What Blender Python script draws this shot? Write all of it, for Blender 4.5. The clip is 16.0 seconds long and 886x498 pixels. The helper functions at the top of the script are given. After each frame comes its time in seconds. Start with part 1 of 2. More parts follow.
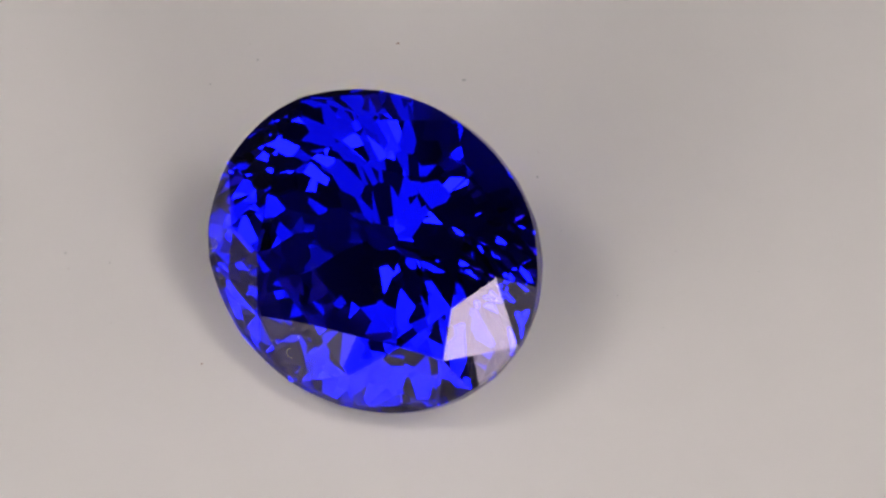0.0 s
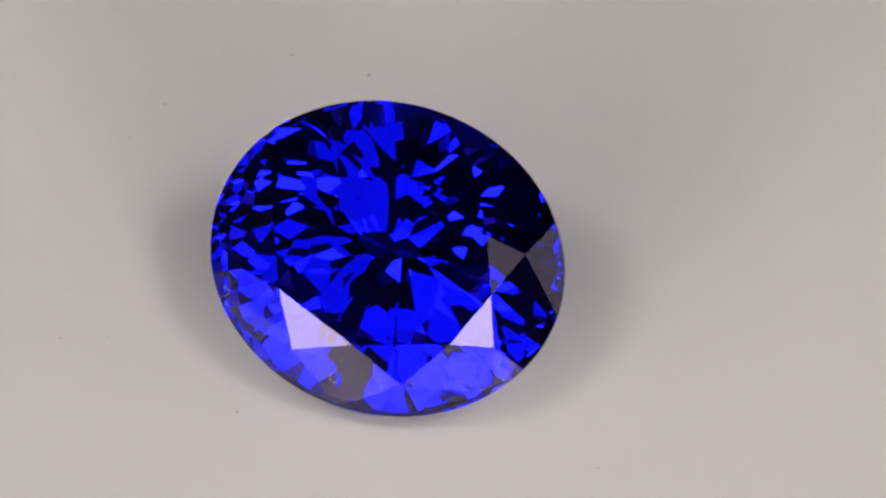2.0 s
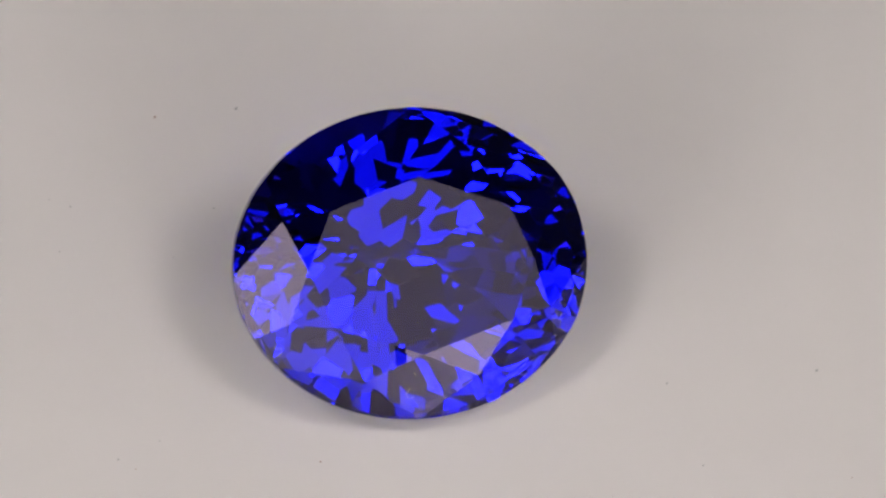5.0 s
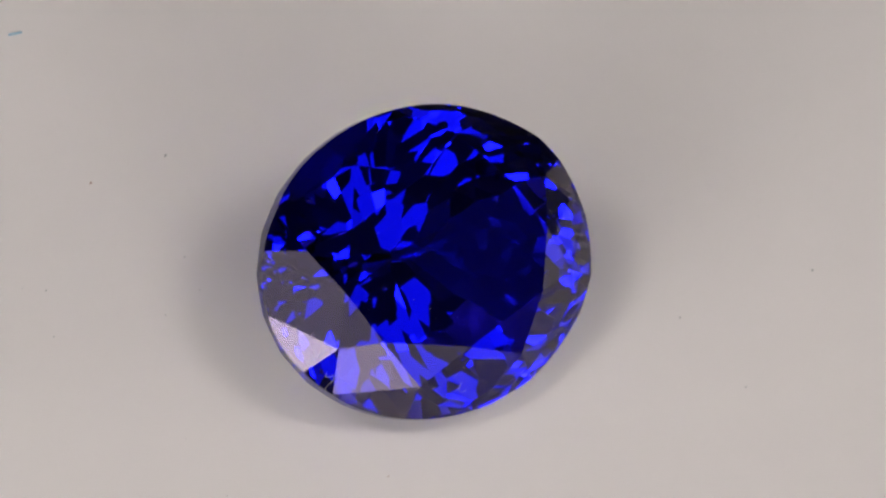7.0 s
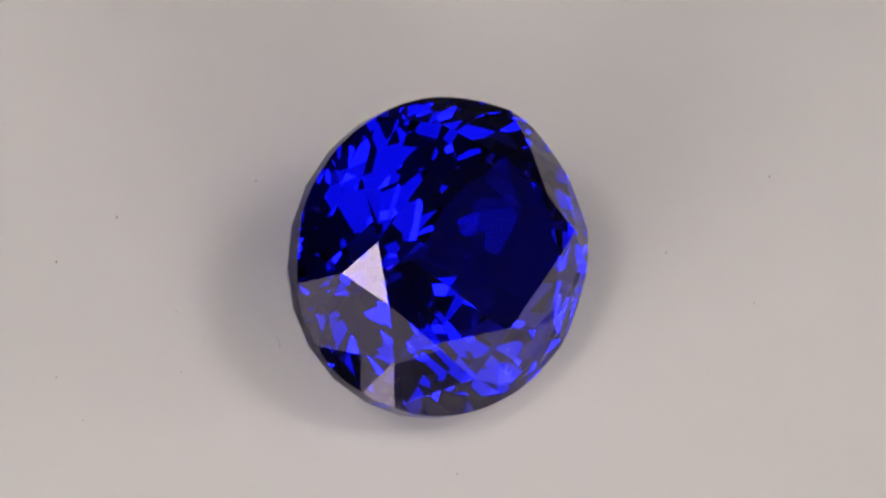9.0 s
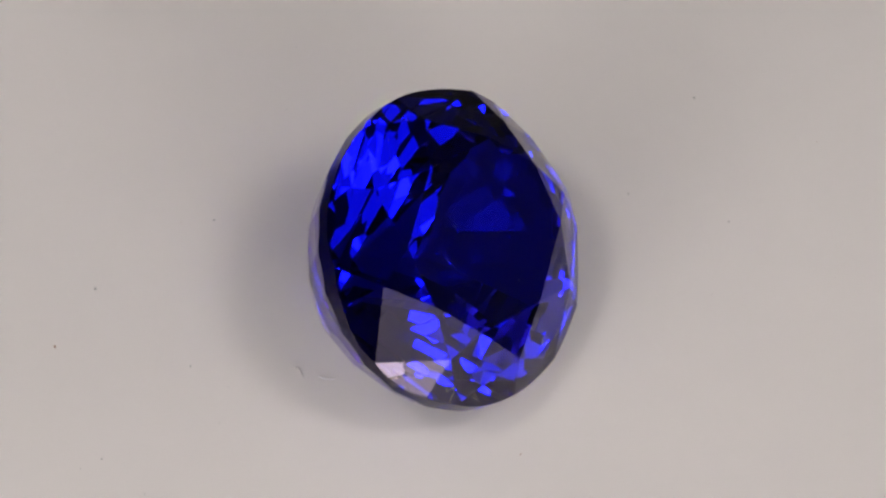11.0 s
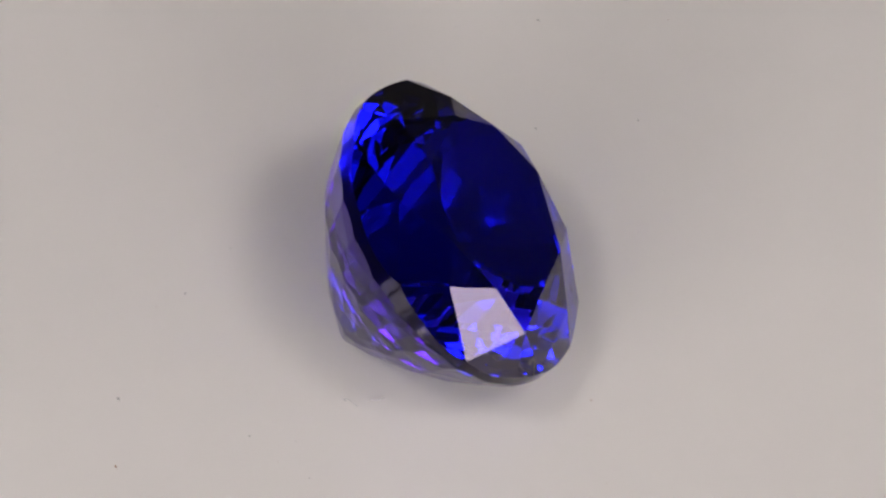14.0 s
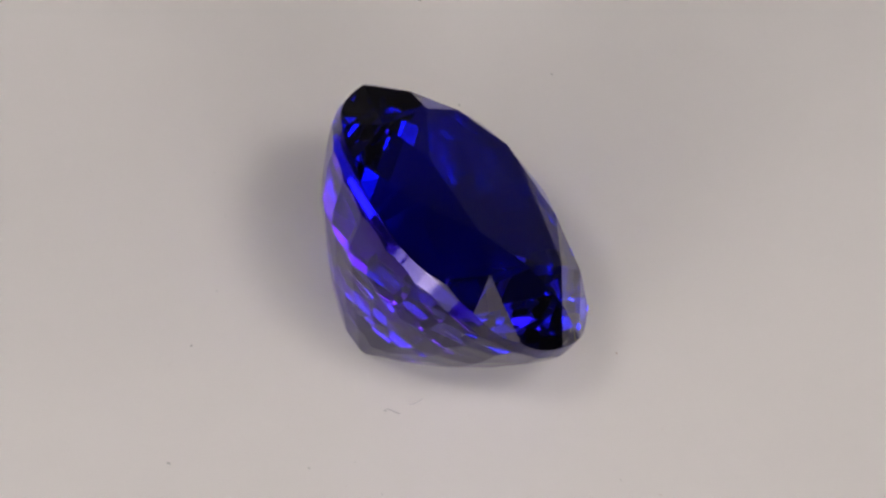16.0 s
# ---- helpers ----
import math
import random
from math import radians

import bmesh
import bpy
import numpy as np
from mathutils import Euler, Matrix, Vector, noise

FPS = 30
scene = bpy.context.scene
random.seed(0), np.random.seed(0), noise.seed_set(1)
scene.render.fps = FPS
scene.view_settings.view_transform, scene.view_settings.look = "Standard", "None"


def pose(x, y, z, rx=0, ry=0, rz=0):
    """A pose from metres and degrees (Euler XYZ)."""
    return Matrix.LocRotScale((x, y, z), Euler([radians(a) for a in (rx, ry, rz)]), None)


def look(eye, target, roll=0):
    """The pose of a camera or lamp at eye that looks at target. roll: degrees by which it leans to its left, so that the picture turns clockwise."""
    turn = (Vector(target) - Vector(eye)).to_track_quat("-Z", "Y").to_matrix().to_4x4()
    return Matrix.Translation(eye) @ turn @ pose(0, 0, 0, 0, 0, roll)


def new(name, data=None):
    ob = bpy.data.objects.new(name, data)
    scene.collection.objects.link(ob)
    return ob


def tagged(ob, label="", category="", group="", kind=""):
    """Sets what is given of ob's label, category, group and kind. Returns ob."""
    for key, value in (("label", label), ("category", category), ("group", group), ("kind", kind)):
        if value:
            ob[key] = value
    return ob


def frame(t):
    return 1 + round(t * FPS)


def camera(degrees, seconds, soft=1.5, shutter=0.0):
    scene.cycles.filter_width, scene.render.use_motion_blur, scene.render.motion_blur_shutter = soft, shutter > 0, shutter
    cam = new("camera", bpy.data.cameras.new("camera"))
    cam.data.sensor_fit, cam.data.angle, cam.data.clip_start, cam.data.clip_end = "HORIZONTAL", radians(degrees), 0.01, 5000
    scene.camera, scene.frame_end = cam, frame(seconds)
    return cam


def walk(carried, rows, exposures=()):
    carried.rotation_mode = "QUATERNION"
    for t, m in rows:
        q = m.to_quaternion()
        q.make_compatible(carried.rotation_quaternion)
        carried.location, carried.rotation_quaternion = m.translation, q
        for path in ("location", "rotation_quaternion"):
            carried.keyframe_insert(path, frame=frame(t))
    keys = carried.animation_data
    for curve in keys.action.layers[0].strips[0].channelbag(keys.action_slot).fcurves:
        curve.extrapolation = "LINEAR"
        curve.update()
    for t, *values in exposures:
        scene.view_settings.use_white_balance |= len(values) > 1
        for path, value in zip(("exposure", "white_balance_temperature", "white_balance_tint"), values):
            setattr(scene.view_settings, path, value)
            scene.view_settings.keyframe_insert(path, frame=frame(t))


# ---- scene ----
U = 0.002  # metres per design unit of the stone

# ---- camera: fixed macro view of a turntable ----
cam = camera(9.155, 16.0, soft=2.4)
EYE = (0.00121575, -0.12736955, 0.15421269)
AIM = (0.00121575, 0.00163129, 0.00137689)
walk(cam, [(0.0, look(EYE, AIM, 3.965)), (16.0, look(EYE, AIM, 3.965))])


def turned(t):
    """Degrees by which the turntable has turned at t seconds."""
    return 9.1683 * t - 0.01325 * t * t


# ---- light: dim studio, soft boxes round the stage ----
world = bpy.data.worlds.new("studio")
world.use_nodes = True
world.node_tree.nodes["Background"].inputs[0].default_value = (0.9, 0.95, 1.0, 1)
world.node_tree.nodes["Background"].inputs[1].default_value = 0.05
scene.world = world
scene.view_settings.exposure = 0.30


# ---- materials ----
def material(name):
    m = bpy.data.materials.new(name)
    m.use_nodes = True
    nt = m.node_tree
    return m, nt, nt.nodes["Principled BSDF"]


def add(nt, kind, **values):
    node = nt.nodes.new(kind)
    for key, value in values.items():
        node.inputs[key.replace("_", " ")].default_value = value
    return node


def mottled(name, dark, light, scale, rough, bump=0.0, fine=8.0, metal=0.0):
    """A surface whose colour drifts at two scales, with a fine relief."""
    m, nt, bsdf = material(name)
    at = nt.nodes.new("ShaderNodeTexCoord")
    coarse = add(nt, "ShaderNodeTexNoise", Scale=scale, Detail=3.0)
    grain = add(nt, "ShaderNodeTexNoise", Scale=scale * fine, Detail=4.0)
    both = nt.nodes.new("ShaderNodeMath")
    both.operation = "MULTIPLY_ADD"
    both.inputs[1].default_value = 0.25
    ramp = nt.nodes.new("ShaderNodeValToRGB")
    ramp.color_ramp.elements[0].color = (*dark, 1)
    ramp.color_ramp.elements[1].color = (*light, 1)
    ramp.color_ramp.elements[0].position, ramp.color_ramp.elements[1].position = 0.35, 0.85
    link = nt.links.new
    link(at.outputs["Object"], coarse.inputs["Vector"])
    link(at.outputs["Object"], grain.inputs["Vector"])
    link(grain.outputs["Fac"], both.inputs[0])
    link(coarse.outputs["Fac"], both.inputs[2])
    link(both.outputs[0], ramp.inputs["Fac"])
    link(ramp.outputs["Color"], bsdf.inputs["Base Color"])
    bsdf.inputs["Roughness"].default_value = rough
    bsdf.inputs["Metallic"].default_value = metal
    if bump:
        relief = add(nt, "ShaderNodeBump", Strength=bump, Distance=0.0001)
        link(grain.outputs["Fac"], relief.inputs["Height"])
        link(relief.outputs["Normal"], bsdf.inputs["Normal"])
    return m


def crystal(name, colour, rough=0.0, tint=(0.66, 0.58, 0.8, 1)):
    """Clear coloured crystal: colour tints what passes through, tint what is turned back."""
    m, nt, bsdf = material(name)
    bsdf.inputs["Base Color"].default_value = (*colour, 1)
    bsdf.inputs["Roughness"].default_value = rough
    bsdf.inputs["IOR"].default_value = 1.77
    bsdf.inputs["Specular Tint"].default_value = tint
    bsdf.inputs["Transmission Weight"].default_value = 1.0
    return m


def glowing(name, colour, strength, hot=0.0, reach=0.1):
    """A lit diffuser: brighter in the middle, where the lamp sits behind it."""
    m, nt, bsdf = material(name)
    at = nt.nodes.new("ShaderNodeTexCoord")
    fall = nt.nodes.new("ShaderNodeTexGradient")
    fall.gradient_type = "SPHERICAL"
    level = nt.nodes.new("ShaderNodeMath")
    level.operation = "MULTIPLY_ADD"
    level.inputs[1].default_value, level.inputs[2].default_value = hot, strength
    size = add(nt, "ShaderNodeMapping", Scale=(1 / reach, 1 / reach, 1 / reach))
    nt.links.new(at.outputs["Object"], size.inputs["Vector"])
    nt.links.new(size.outputs[0], fall.inputs["Vector"])
    nt.links.new(fall.outputs["Fac"], level.inputs[0])
    nt.links.new(level.outputs[0], bsdf.inputs["Emission Strength"])
    bsdf.inputs["Emission Color"].default_value = (*colour, 1)
    bsdf.inputs["Base Color"].default_value = (0.8, 0.8, 0.8, 1)
    return m


# Same stone as STONE: light lost inside it is put into darker tints.
DIMMED = crystal("dimmed_blue_crystal", (0.026, 0.003, 0.22), 0.0, (0.26, 0.23, 0.78, 1))
STONE = crystal("blue_crystal", (0.0016, 0.0022, 0.78))
GIRDLE = crystal("polished_girdle", (0.004, 0.002, 0.25), 0.08, (0.5, 0.45, 0.6, 1))
PLASTIC = mottled("white_plastic", (0.78, 0.765, 0.75), (0.82, 0.805, 0.79), 45.0, 0.2, 0.03)
FIBRE = mottled("floor_lint", (0.5, 0.49, 0.5), (0.62, 0.62, 0.63), 3000.0, 0.8)
DUST = mottled("grey_dust", (0.4, 0.41, 0.41), (0.54, 0.54, 0.53), 3000.0, 0.9)
BROWN_DUST = mottled("brown_dust", (0.38, 0.26, 0.2), (0.5, 0.38, 0.32), 3000.0, 0.9)
LINT = mottled("pale_lint", (0.18, 0.18, 0.2), (0.32, 0.32, 0.34), 3000.0, 0.8)
BLUE_LINT = mottled("blue_lint", (0.25, 0.42, 0.55), (0.35, 0.55, 0.65), 3000.0, 0.8)
BLACK = mottled("black_metal", (0.015, 0.015, 0.016), (0.03, 0.03, 0.03), 40.0, 0.5, 0.1)
WALL = mottled("grey_paint", (0.24, 0.24, 0.24), (0.30, 0.30, 0.30), 3.0, 0.8, 0.1)
BENCH = mottled("grey_bench", (0.20, 0.20, 0.20), (0.26, 0.26, 0.26), 12.0, 0.6, 0.1)


# ---- small builders ----
def part(name, bm, mat, parent=None, label="", smooth=False):
    mesh = bpy.data.meshes.new(name)
    bm.normal_update()
    for f in bm.faces:
        f.smooth = smooth
    bm.to_mesh(mesh)
    bm.free()
    mesh.materials.append(mat)
    ob = new(name, mesh)
    if parent:
        ob.parent = parent
    return tagged(ob, label)


def slab(sx, sy, sz, at=(0, 0, 0), bevel=0.0):
    bm = bmesh.new()
    bmesh.ops.create_cube(bm, size=1.0, matrix=Matrix.Translation(at) @ Matrix.Diagonal((sx, sy, sz, 1)))
    if bevel:
        bmesh.ops.bevel(bm, geom=bm.edges[:], offset=bevel, segments=2, affect="EDGES")
    return bm


def turned_disc(profile, sides):
    """A body of revolution round z from (radius, height) pairs, closed at both ends."""
    bm = bmesh.new()
    rings = [[bm.verts.new((r * math.cos(2 * math.pi * i / sides), r * math.sin(2 * math.pi * i / sides), z)) for i in range(sides)]
             for r, z in profile]
    for low, high in zip(rings, rings[1:]):
        for i in range(sides):
            j = (i + 1) % sides
            bm.faces.new((low[i], low[j], high[j], high[i]))
    bm.faces.new(rings[0][::-1])
    bm.faces.new(rings[-1])
    return bm


def strand(points, radius):
    """A thin thread with tapered ends through a few points."""
    bm = bmesh.new()
    pts = [Vector(p) for p in points]
    fine = []
    for i in range(len(pts) - 1):
        a, b = pts[max(i - 1, 0)], pts[i]
        c, d = pts[i + 1], pts[min(i + 2, len(pts) - 1)]
        for k in range(5):
            s = k / 5
            fine.append(0.5 * (2 * b + (c - a) * s + (2 * a - 5 * b + 4 * c - d) * s * s + (3 * b - a - 3 * c + d) * s ** 3))
    fine.append(pts[-1])
    rings = []
    for i, p in enumerate(fine):
        way = (fine[min(i + 1, len(fine) - 1)] - fine[max(i - 1, 0)]).normalized()
        side = way.orthogonal().normalized()
        up = way.cross(side)
        r = radius * (0.4 if i in (0, len(fine) - 1) else 1.0)
        rings.append([bm.verts.new(p + r * (math.cos(a) * side + math.sin(a) * up)) for a in (0, 2.094, 4.189)])
    for low, high in zip(rings, rings[1:]):
        for i in range(3):
            j = (i + 1) % 3
            bm.faces.new((low[i], low[j], high[j], high[i]))
    return bm


# ---- studio: bench, walls and ceiling round the stage ----
ROOM, HIGH, BENCH_Z = 1.6, 1.5, -0.045


def studio():
    floor = part("floor", slab(ROOM, ROOM, 0.02, (0, 0, BENCH_Z - 0.01)), BENCH)
    tagged(floor, "grey bench top under the turntable", "bench", kind="structure")
    for name, x, y, sx, sy in (("wall_north", 0, ROOM / 2 + 0.02, ROOM + 0.08, 0.04), ("wall_south", 0, -ROOM / 2 - 0.02, ROOM + 0.08, 0.04),
                               ("wall_east", ROOM / 2 + 0.02, 0, 0.04, ROOM), ("wall_west", -ROOM / 2 - 0.02, 0, 0.04, ROOM)):
        wall = part(name, slab(sx, sy, HIGH, (x, y, BENCH_Z + HIGH / 2)), WALL)
        tagged(wall, "plain mid grey studio wall", "wall", kind="structure")
    top = part("ceiling", slab(ROOM + 0.08, ROOM + 0.08, 0.04, (0, 0, BENCH_Z + HIGH + 0.02)), WALL)
    tagged(top, "plain mid grey studio ceiling", "ceiling", kind="structure")


def softbox(azimuth, elevation, distance, wide, high, strength, hot, label, colour=(1.0, 0.904, 0.88)):
    """A lamp box whose lit diffuser faces the stone."""
    a, e = radians(azimuth), radians(elevation)
    at = Vector((math.cos(a) * math.cos(e), math.sin(a) * math.cos(e), math.sin(e))) * distance
    box = new("softbox")
    box.matrix_world = look(at, (0, 0, 0.004))
    tagged(box, label, "softbox", "studio lamps")
    sheet = part("diffuser", slab(wide, high, 0.004), glowing("lit_diffuser", colour, strength, hot, min(wide, high) * 0.5), box, "glowing white diffuser cloth")
    sheet.location = (0, 0, 0)
    bm = bmesh.new()
    front = [bm.verts.new((x * wide * 0.52, y * high * 0.52, 0.006)) for x, y in ((-1, -1), (1, -1), (1, 1), (-1, 1))]
    back = [bm.verts.new((x * wide * 0.2, y * high * 0.2, 0.07)) for x, y in ((-1, -1), (1, -1), (1, 1), (-1, 1))]
    for i in range(4):
        j = (i + 1) % 4
        bm.faces.new((front[i], front[j], back[j], back[i]))
    bm.faces.new(back)
    part("housing", bm, BLACK if wide > 0.1 else PLASTIC, box, "black fabric housing" if wide > 0.1 else "white plastic housing")
    back = at + at.normalized() * 0.05
    end = BENCH_Z + HIGH if elevation > 70 else BENCH_Z
    bm = turned_disc([(0.003, min(back.z, end)), (0.003, max(back.z, end))], 16)
    bmesh.ops.translate(bm, verts=bm.verts[:], vec=(back.x, back.y, 0))
    bm.transform(box.matrix_world.inverted())
    part("stand", bm, BLACK, box, "black metal stand")


studio()
softbox(-128, 20, 0.31, 0.19, 0.11, 3.0, 1.5, "wide lit softbox low in front of the stage")
softbox(-65, 8, 0.31, 0.145, 0.165, 3.2, 1.5, "square lit softbox low in front of the stage")
softbox(-119, 13, 0.28, 0.066, 0.045, 8.0, 0.0, "small lit lamp low in front of the stage")
softbox(-62, 19, 0.27, 0.055, 0.05, 9.0, 0.0, "small lit lamp low in front of the stage")
softbox(-40, 59, 0.30, 0.070, 0.070, 10.0, 0.0, "small lit lamp high above the stage")
softbox(-140, 59, 0.30, 0.064, 0.056, 10.0, 4.0, "small lit lamp high above the stage")
softbox(-9, 18, 0.30, 0.045, 0.042, 6.0, 0.0, "small lit lamp low beside the stage")


def diffuser_screen(radius, first, last, top, strength):
    """A curved white screen, lit from behind, standing on the bench in front of the stage."""
    bm = bmesh.new()
    rows = []
    for r in (radius, radius + 0.003):
        for h in range(13):
            e = radians(top) * h / 12
            z = BENCH_Z if h == 0 else r * math.sin(e)
            rows.append([bm.verts.new((r * math.cos(e) * math.cos(radians(first + (last - first) * k / 32)),
                                       r * math.cos(e) * math.sin(radians(first + (last - first) * k / 32)), z)) for k in range(33)])
    for base, flip in ((0, False), (13, True)):
        for h in range(12):
            for k in range(32):
                quad = (rows[base + h][k], rows[base + h][k + 1], rows[base + h + 1][k + 1], rows[base + h + 1][k])
                bm.faces.new(quad[::-1] if flip else quad)
    for k in range(32):
        bm.faces.new((rows[12][k], rows[12][k + 1], rows[25][k + 1], rows[25][k]))
        bm.faces.new((rows[0][k + 1], rows[0][k], rows[13][k], rows[13][k + 1]))
    for h in range(12):
        bm.faces.new((rows[h][0], rows[h + 1][0], rows[14 + h][0], rows[13 + h][0]))
        bm.faces.new((rows[h + 1][32], rows[h][32], rows[13 + h][32], rows[14 + h][32]))
    screen = part("diffuser_screen", bm, glowing("lit_screen", (1.0, 0.955, 0.915), strength), smooth=False)
    tagged(screen, "curved white diffuser screen lit from behind", "light screen", "studio lamps")


diffuser_screen(0.42, -148, -101, 39, 1.0)
diffuser_screen(0.42, -85, -62, 36, 0.75)
diffuser_screen(0.43, -62, -38, 62, 0.65)
diffuser_screen(0.42, -24, 3, 25, 0.55)


# ---- turntable with its dust ----
def turntable():
    table = new("turntable")
    tagged(table, "matte white plastic turntable disc with specks of dust", "turntable")
    part("disc", turned_disc([(0.0303, -0.006), (0.031, -0.0052), (0.031, -0.0008), (0.0304, 0.0)], 128), PLASTIC, table, "matte white plastic disc")
    part("base", turned_disc([(0.034, BENCH_Z), (0.035, BENCH_Z + 0.002), (0.033, -0.013), (0.024, -0.010), (0.012, -0.006)], 64), BLACK, table, "black turntable base")
    specks = [(-0.50, 6.36, 0.045, 1), (0.79, 5.55, 0.05, 0), (2.36, -4.38, 0.035, 0), (4.62, -5.92, 0.045, 0), (2.26, 3.28, 0.04, 0),
              (-3.10, 5.70, 0.035, 0), (-5.40, 0.52, 0.025, 0), (-6.22, 0.67, 0.035, 0), (-1.12, 3.98, 0.03, 0), (-3.94, 5.01, 0.03, 0),
              (1.56, -6.14, 0.03, 0), (-2.46, 3.57, 0.025, 0), (-3.55, -1.68, 0.03, 1), (2.75, 2.02, 0.02, 0), (-1.30, 2.10, 0.03, 0)]
    rng = random.Random(4)
    for _ in range(26):
        a, r = rng.uniform(0, 6.283), rng.uniform(3.6, 9.5)
        specks.append((r * math.cos(a) - 0.6, r * math.sin(a) - 0.7, rng.uniform(0.009, 0.017), rng.random() < 0.2))
    for x, y, size, brown in specks:
        size *= 0.75
        bm = bmesh.new()
        bmesh.ops.create_icosphere(bm, subdivisions=1, radius=size * U, matrix=pose(x * U, y * U, size * U * 0.3, 0, 0, rng.uniform(0, 360)))
        for v in bm.verts:
            off = v.co - Vector((x * U, y * U, size * U * 0.3))
            v.co = Vector((x * U, y * U, size * U * 0.3)) + Vector((off.x * rng.uniform(0.5, 1.5), off.y * rng.uniform(0.4, 1.0), off.z * 0.45))
        part("dust_speck", bm, BROWN_DUST if brown else DUST, table)
    part("lint", strand([(x * U, y * U, 0.02 * U) for x, y in ((-1.27, 2.14), (-1.31, 2.05), (-1.50, 2.0), (-1.54, 1.97))], 0.012 * U), FIBRE, table, "pale curl of lint")
    part("lint", strand([(x * U, y * U, 0.02 * U) for x, y in ((-1.52, 1.72), (-1.60, 1.6), (-1.62, 1.45))], 0.010 * U), FIBRE, table, "pale curl of lint")
    part("lint", strand([(x * U, y * U, 0.02 * U) for x, y in ((1.78, 9.6), (1.86, 9.53), (1.98, 9.42))], 0.03 * U), BLUE_LINT, table, "short blue thread")
    return table


# ---- the cut stone ----
A, B = 3.183, 2.748                      # half length and half width of the girdle
CENTRE = Vector((-0.647, -0.757, 2.370))  # of the girdle, over the turntable's axis
LEAN = Matrix(((0.8405, 0.4481, -0.3046), (-0.5379, 0.6223, -0.5687), (-0.0653, 0.6419, 0.7640)))
TABLE_H, STAR_H = 0.731, (0.50, 0.463, 0.463, 0.50, 0.50, 0.463, 0.463, 0.50)
CORNERS = ((-1.4, 0.641), (32.6, 0.619), (87.3, 0.55), (143, 0.604), (180.5, 0.624), (217.8, 0.625), (269.1, 0.585), (321.8, 0.639))
CULET = Vector((-0.125, 0.16, 0))
STARS = (21.6, 67.0, 113.0, 156.8, 204.8, 245.5, 292.4, 335.5)
# pavilion tiers: radius and height at the long ends, the same at the broad sides, drift towards the culet
TIERS = ((0.993, -0.30, 0.993, -0.30, 0), (0.922, -0.692, 0.931, -0.686, 0), (0.812, -1.204, 0.826, -1.200, 0.1), (0.632, -1.820, 0.600, -1.815, 0.5),
         (0.41, -2.466, 0.338, -2.471, 1), (0.20, -3.03, 0.10, -3.02, 1), (0, -3.205, 0, -3.205, 1))
FACETS = (24, 24, 24, 24, 16, 8)        # round each tier


def oval(degrees, r, h):
    a = radians(degrees)
    return Vector((r * A * math.cos(a), r * B * math.sin(a), h))


def along(degrees):
    a = radians(degrees)
    return Vector((-A * math.sin(a), B * math.cos(a), 0))


def tier_point(n, degrees, off=0.0):
    """The pavilion's profile at the top of tier n, in one direction."""
    r, h, r2, h2, drift = TIERS[n]
    side = math.sin(radians(degrees)) ** 2
    return oval(degrees, (r + (r2 - r) * side) * (1 + off), h + (h2 - h) * side) + CULET * drift


def kite_foot(i):
    """Where the kite facet below table corner i meets the girdle."""
    d, r = CORNERS[i]
    t = oval(d, r, TABLE_H)
    n = (oval(STARS[i], 0.804, STAR_H[i]) - t).cross(oval(STARS[i - 1], 0.804, STAR_H[i - 1]) - t)
    foot = oval(d, 1, 0)
    foot.z = (n.dot(t) - n.x * foot.x - n.y * foot.y) / n.z
    return foot


def cut(bm, a, b, c):
    """Grinds one facet: the plane through three points; what lies outside it goes."""
    n = (b - a).cross(c - a).normalized()
    if n.dot(a - Vector((0, 0, -0.6))) < 0:
        n = -n
    bmesh.ops.bisect_plane(bm, geom=bm.verts[:] + bm.edges[:] + bm.faces[:], dist=1e-5, plane_co=a, plane_no=n, clear_outer=True)
    rim = [e for e in bm.edges if e.is_boundary]
    if rim:
        bmesh.ops.contextual_create(bm, geom=rim)


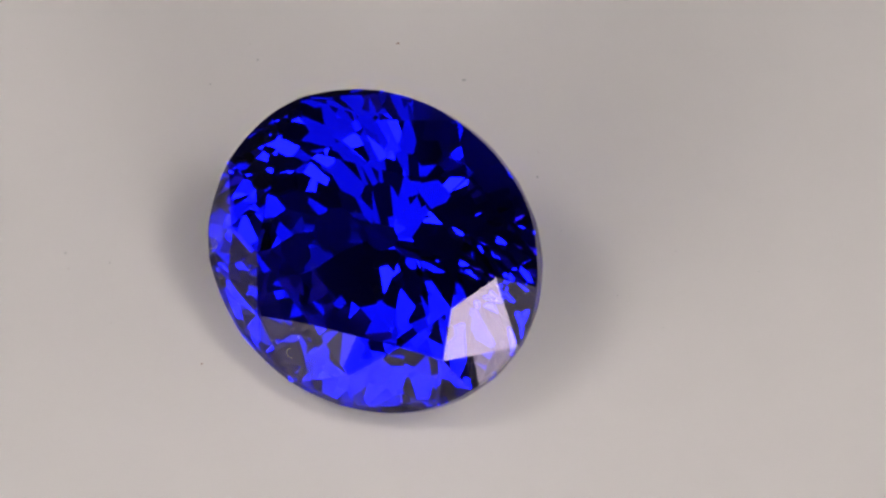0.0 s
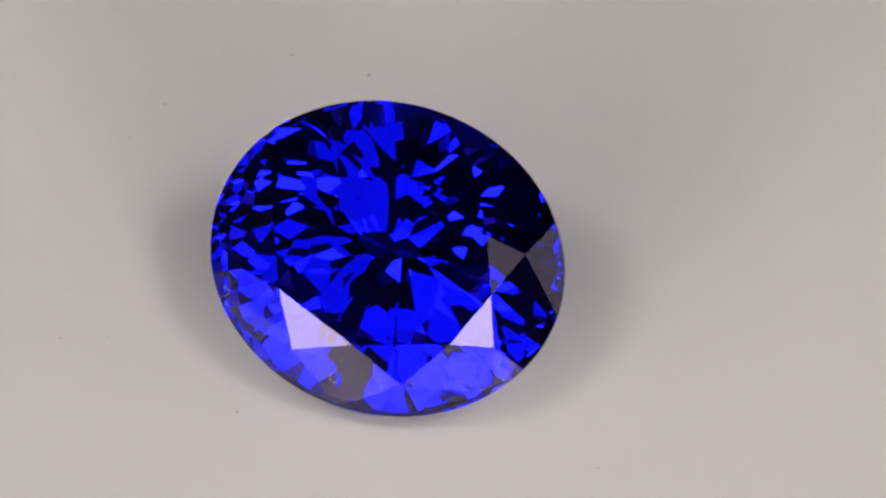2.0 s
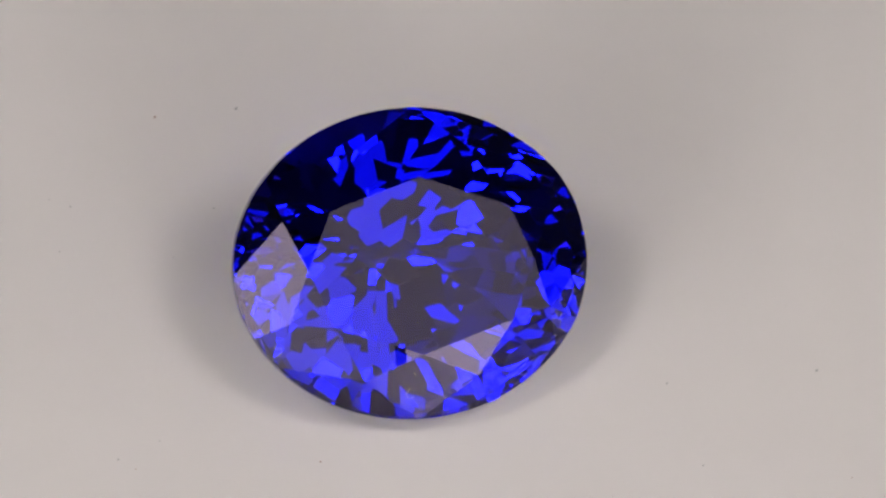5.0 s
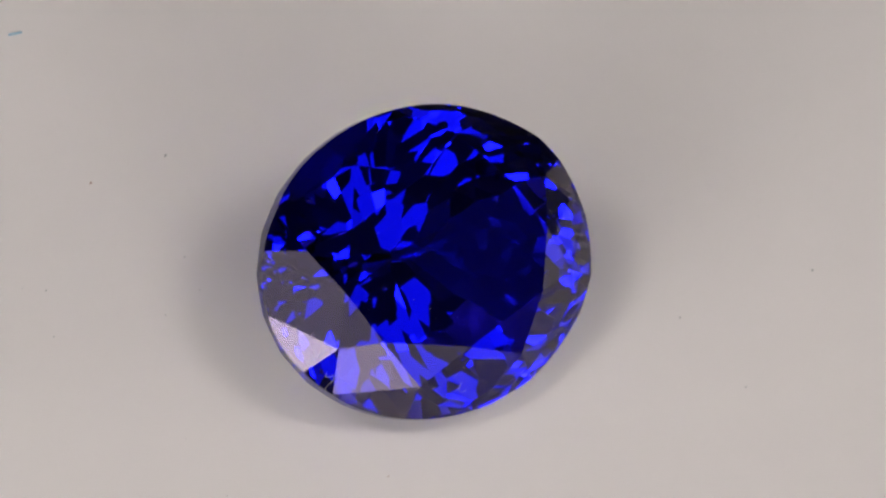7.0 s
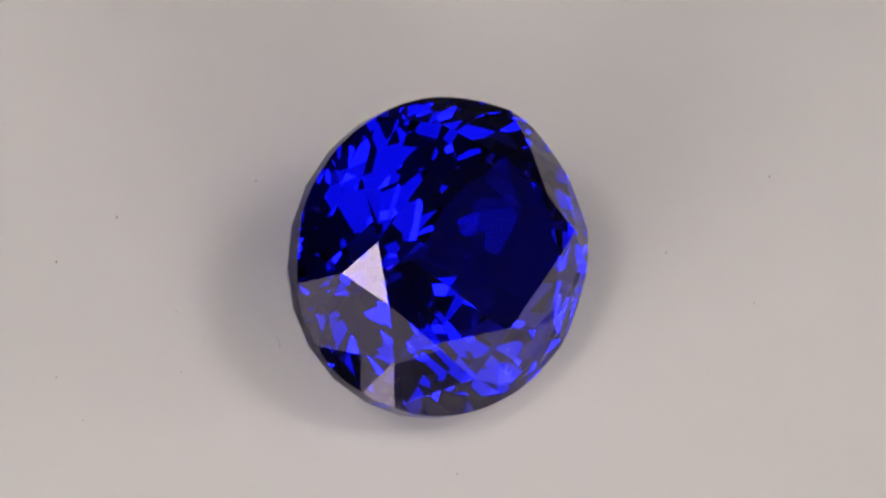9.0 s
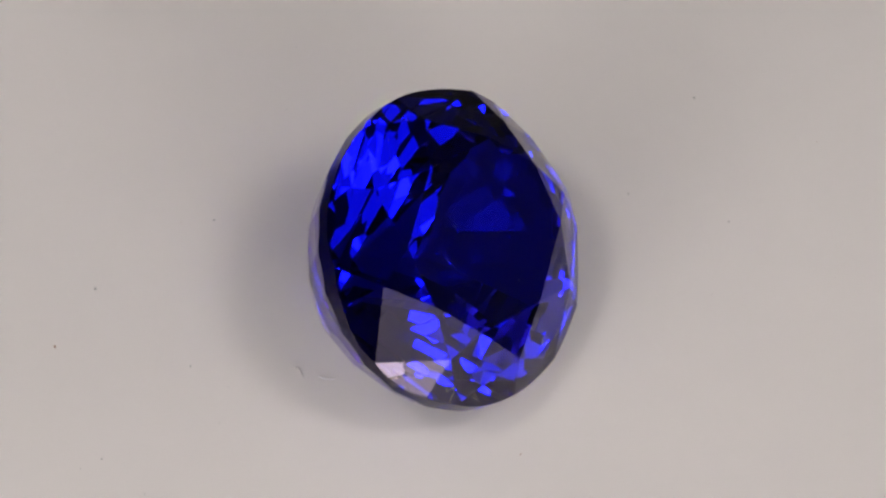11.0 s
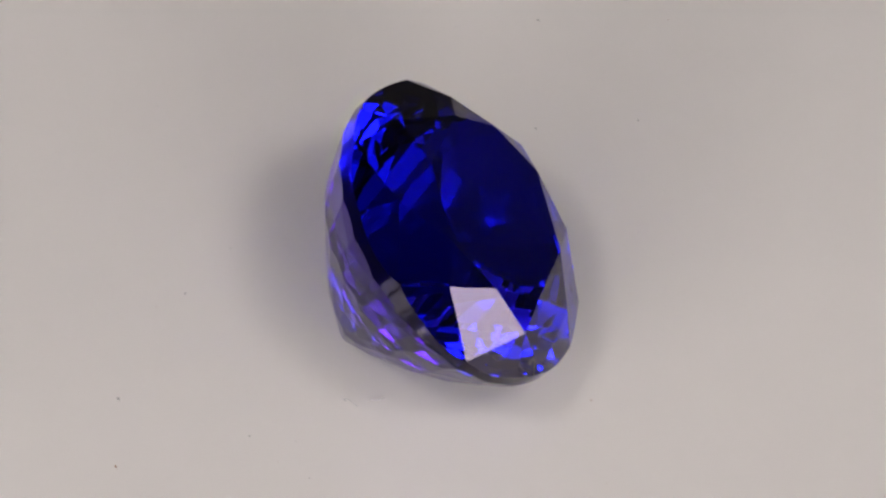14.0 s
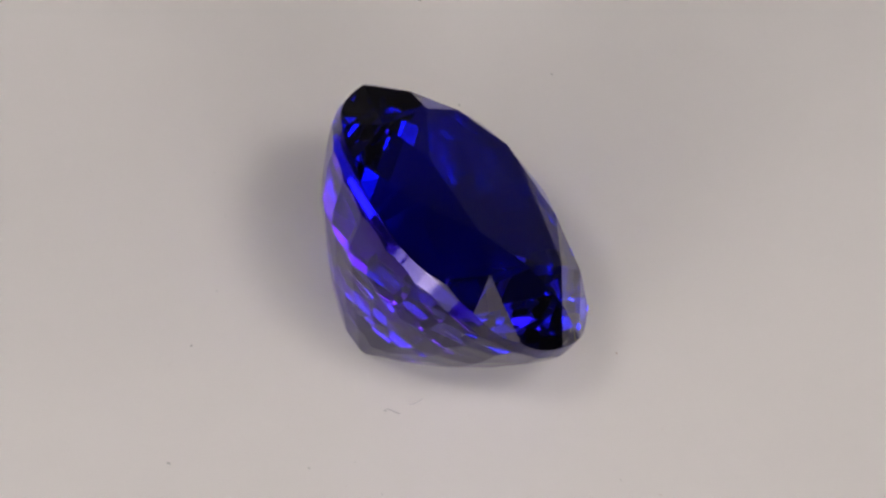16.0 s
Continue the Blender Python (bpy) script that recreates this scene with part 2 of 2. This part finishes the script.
def gemstone():
    sides = 240
    bm = turned_disc([(1.0, -4.0), (1.0, 3.0)], sides)
    for v in bm.verts:
        v.co.x, v.co.y = v.co.x * A, v.co.y * B
    up = Vector((0, 0, TABLE_H))
    cut(bm, up, up + Vector((1, 0, 0)), up + Vector((0, 1, 0)))
    for i in range(8):
        (d, r), (e, s) = CORNERS[i], CORNERS[(i + 1) % 8]
        t, u = oval(d, r, TABLE_H), oval(e, s, TABLE_H)
        star, before = oval(STARS[i], 0.804, STAR_H[i]), oval(STARS[i - 1], 0.804, STAR_H[i - 1])
        mid, low, high = oval(STARS[i], 1, 0), kite_foot(i), kite_foot((i + 1) % 8)
        cut(bm, t, star, before)
        cut(bm, t, u, star)
        cut(bm, star, low, mid)
        cut(bm, star, mid, high)
    rng = random.Random(376)
    for n, count in enumerate(FACETS):
        for k in range(count):
            d = 360 / count * (k + (0.5, 0.5, 0, 0.5, 0, 0.5)[n]) + rng.uniform(-1.5, 1.5) * (n > 0)
            p = tier_point(n, d)
            q = tier_point(n + 1, d, rng.uniform(-0.014, 0.014))
            cut(bm, p, p + along(d + rng.uniform(-2.5, 2.5) * (n > 0)), q)
    # the facet on which the stone rests
    down = Vector((-LEAN[2][0], -LEAN[2][1], -LEAN[2][2]))
    rest = down * CENTRE.z
    side = down.orthogonal()
    cut(bm, rest, rest + side, rest + down.cross(side))
    bmesh.ops.remove_doubles(bm, verts=bm.verts[:], dist=1e-4)
    bmesh.ops.recalc_face_normals(bm, faces=bm.faces[:])
    bm.normal_update()
    # name each face by the zone it belongs to
    zone = {}
    for f in bm.faces:
        n = f.normal.z
        zone[f.index] = ("table_facet" if n > 0.999 else "star_facet" if n > 0.913 else "main_facet" if n > 0.793 else "crown") if n > 0.02 else "pavilion" if n < -0.02 else "girdle"
    stone = new("gemstone")
    stone.location = (CENTRE.x * U, CENTRE.y * U, 0)
    tagged(stone, "deep blue oval brilliant-cut gemstone lying tilted on the turntable", "gemstone")
    shift = Vector((0, 0, CENTRE.z))
    lowest = -0.01 + min((LEAN @ v.co + shift).z for v in bm.verts)
    shift.z -= lowest
    labels = {"table_facet": "large flat top facet", "crown": "faceted crown", "girdle": "thin polished rim", "pavilion": "deep faceted pavilion"}
    made = {}
    order = sorted((name, 0) for name in ("crown", "girdle", "pavilion")) + sorted((zone[f.index], f.index) for f in bm.faces if zone[f.index].endswith("facet"))
    for name, only in order:
        piece = bm.copy()
        piece.faces.ensure_lookup_table()
        facet = name.endswith("facet")
        bmesh.ops.delete(piece, geom=[f for f in piece.faces if (f.index != only if facet else zone[f.index] != name)], context="FACES")
        for v in piece.verts:
            v.co = (LEAN @ v.co + shift) * U
        # The pavilion takes the crystal copy with the dimming in its tint.
        made[name] = part(name, piece, {"girdle": GIRDLE, "pavilion": DIMMED}.get(name, STONE), made["crown"] if facet else stone, labels.get(name, ""), name == "girdle")
    bm.free()

    def on_stone(points):
        return [(LEAN @ Vector(p) + shift) * U for p in points]

    part("lint", strand(on_stone([(-0.24, -2.19, 0.365), (-0.30, -2.256, 0.322), (-0.29, -2.326, 0.277), (-0.226, -2.359, 0.257), (-0.155, -2.335, 0.272)]), 0.005 * U),
         LINT, stone, "tiny pale hook of lint")
    part("lint", strand(on_stone([(-0.199, -1.908, 0.542), (-0.17, -1.94, 0.522), (-0.161, -1.965, 0.506)]), 0.005 * U), LINT, stone, "tiny pale hook of lint")
    part("lint", strand(on_stone([(-2.605, -1.60, 0.03), (-2.596, -1.517, 0.072), (-2.49, -1.453, 0.172), (-2.465, -1.36, 0.228), (-2.575, -1.35, 0.15), (-2.545, -1.265, 0.21)]), 0.0045 * U),
         LINT, stone, "fine curled hair near the rim")
    rng = random.Random(8)
    for _ in range(12):
        a, r = rng.uniform(0, 6.283), 0.55 * math.sqrt(rng.random())
        bm = bmesh.new()
        bmesh.ops.create_icosphere(bm, subdivisions=1, radius=rng.uniform(0.004, 0.008) * U)
        spot = on_stone([(r * A * math.cos(a), r * B * math.sin(a), TABLE_H + 0.002)])[0]
        for v in bm.verts:
            v.co = Vector((v.co.x * rng.uniform(0.7, 1.4), v.co.y * rng.uniform(0.7, 1.4), v.co.z)) + spot
        part("dust_speck", bm, LINT, stone)
    return stone


table = turntable()
stone = gemstone()


def motions():
    rows = []
    for k in range(33):
        rows.append((k * 0.5, turned(k * 0.5)))
    walk(table, [(t, pose(0, 0, 0, 0, 0, a)) for t, a in rows])
    base = Vector((CENTRE.x * U, CENTRE.y * U, 0))
    walk(stone, [(t, Matrix.Rotation(radians(a), 4, "Z") @ Matrix.Translation(base)) for t, a in rows])


motions()
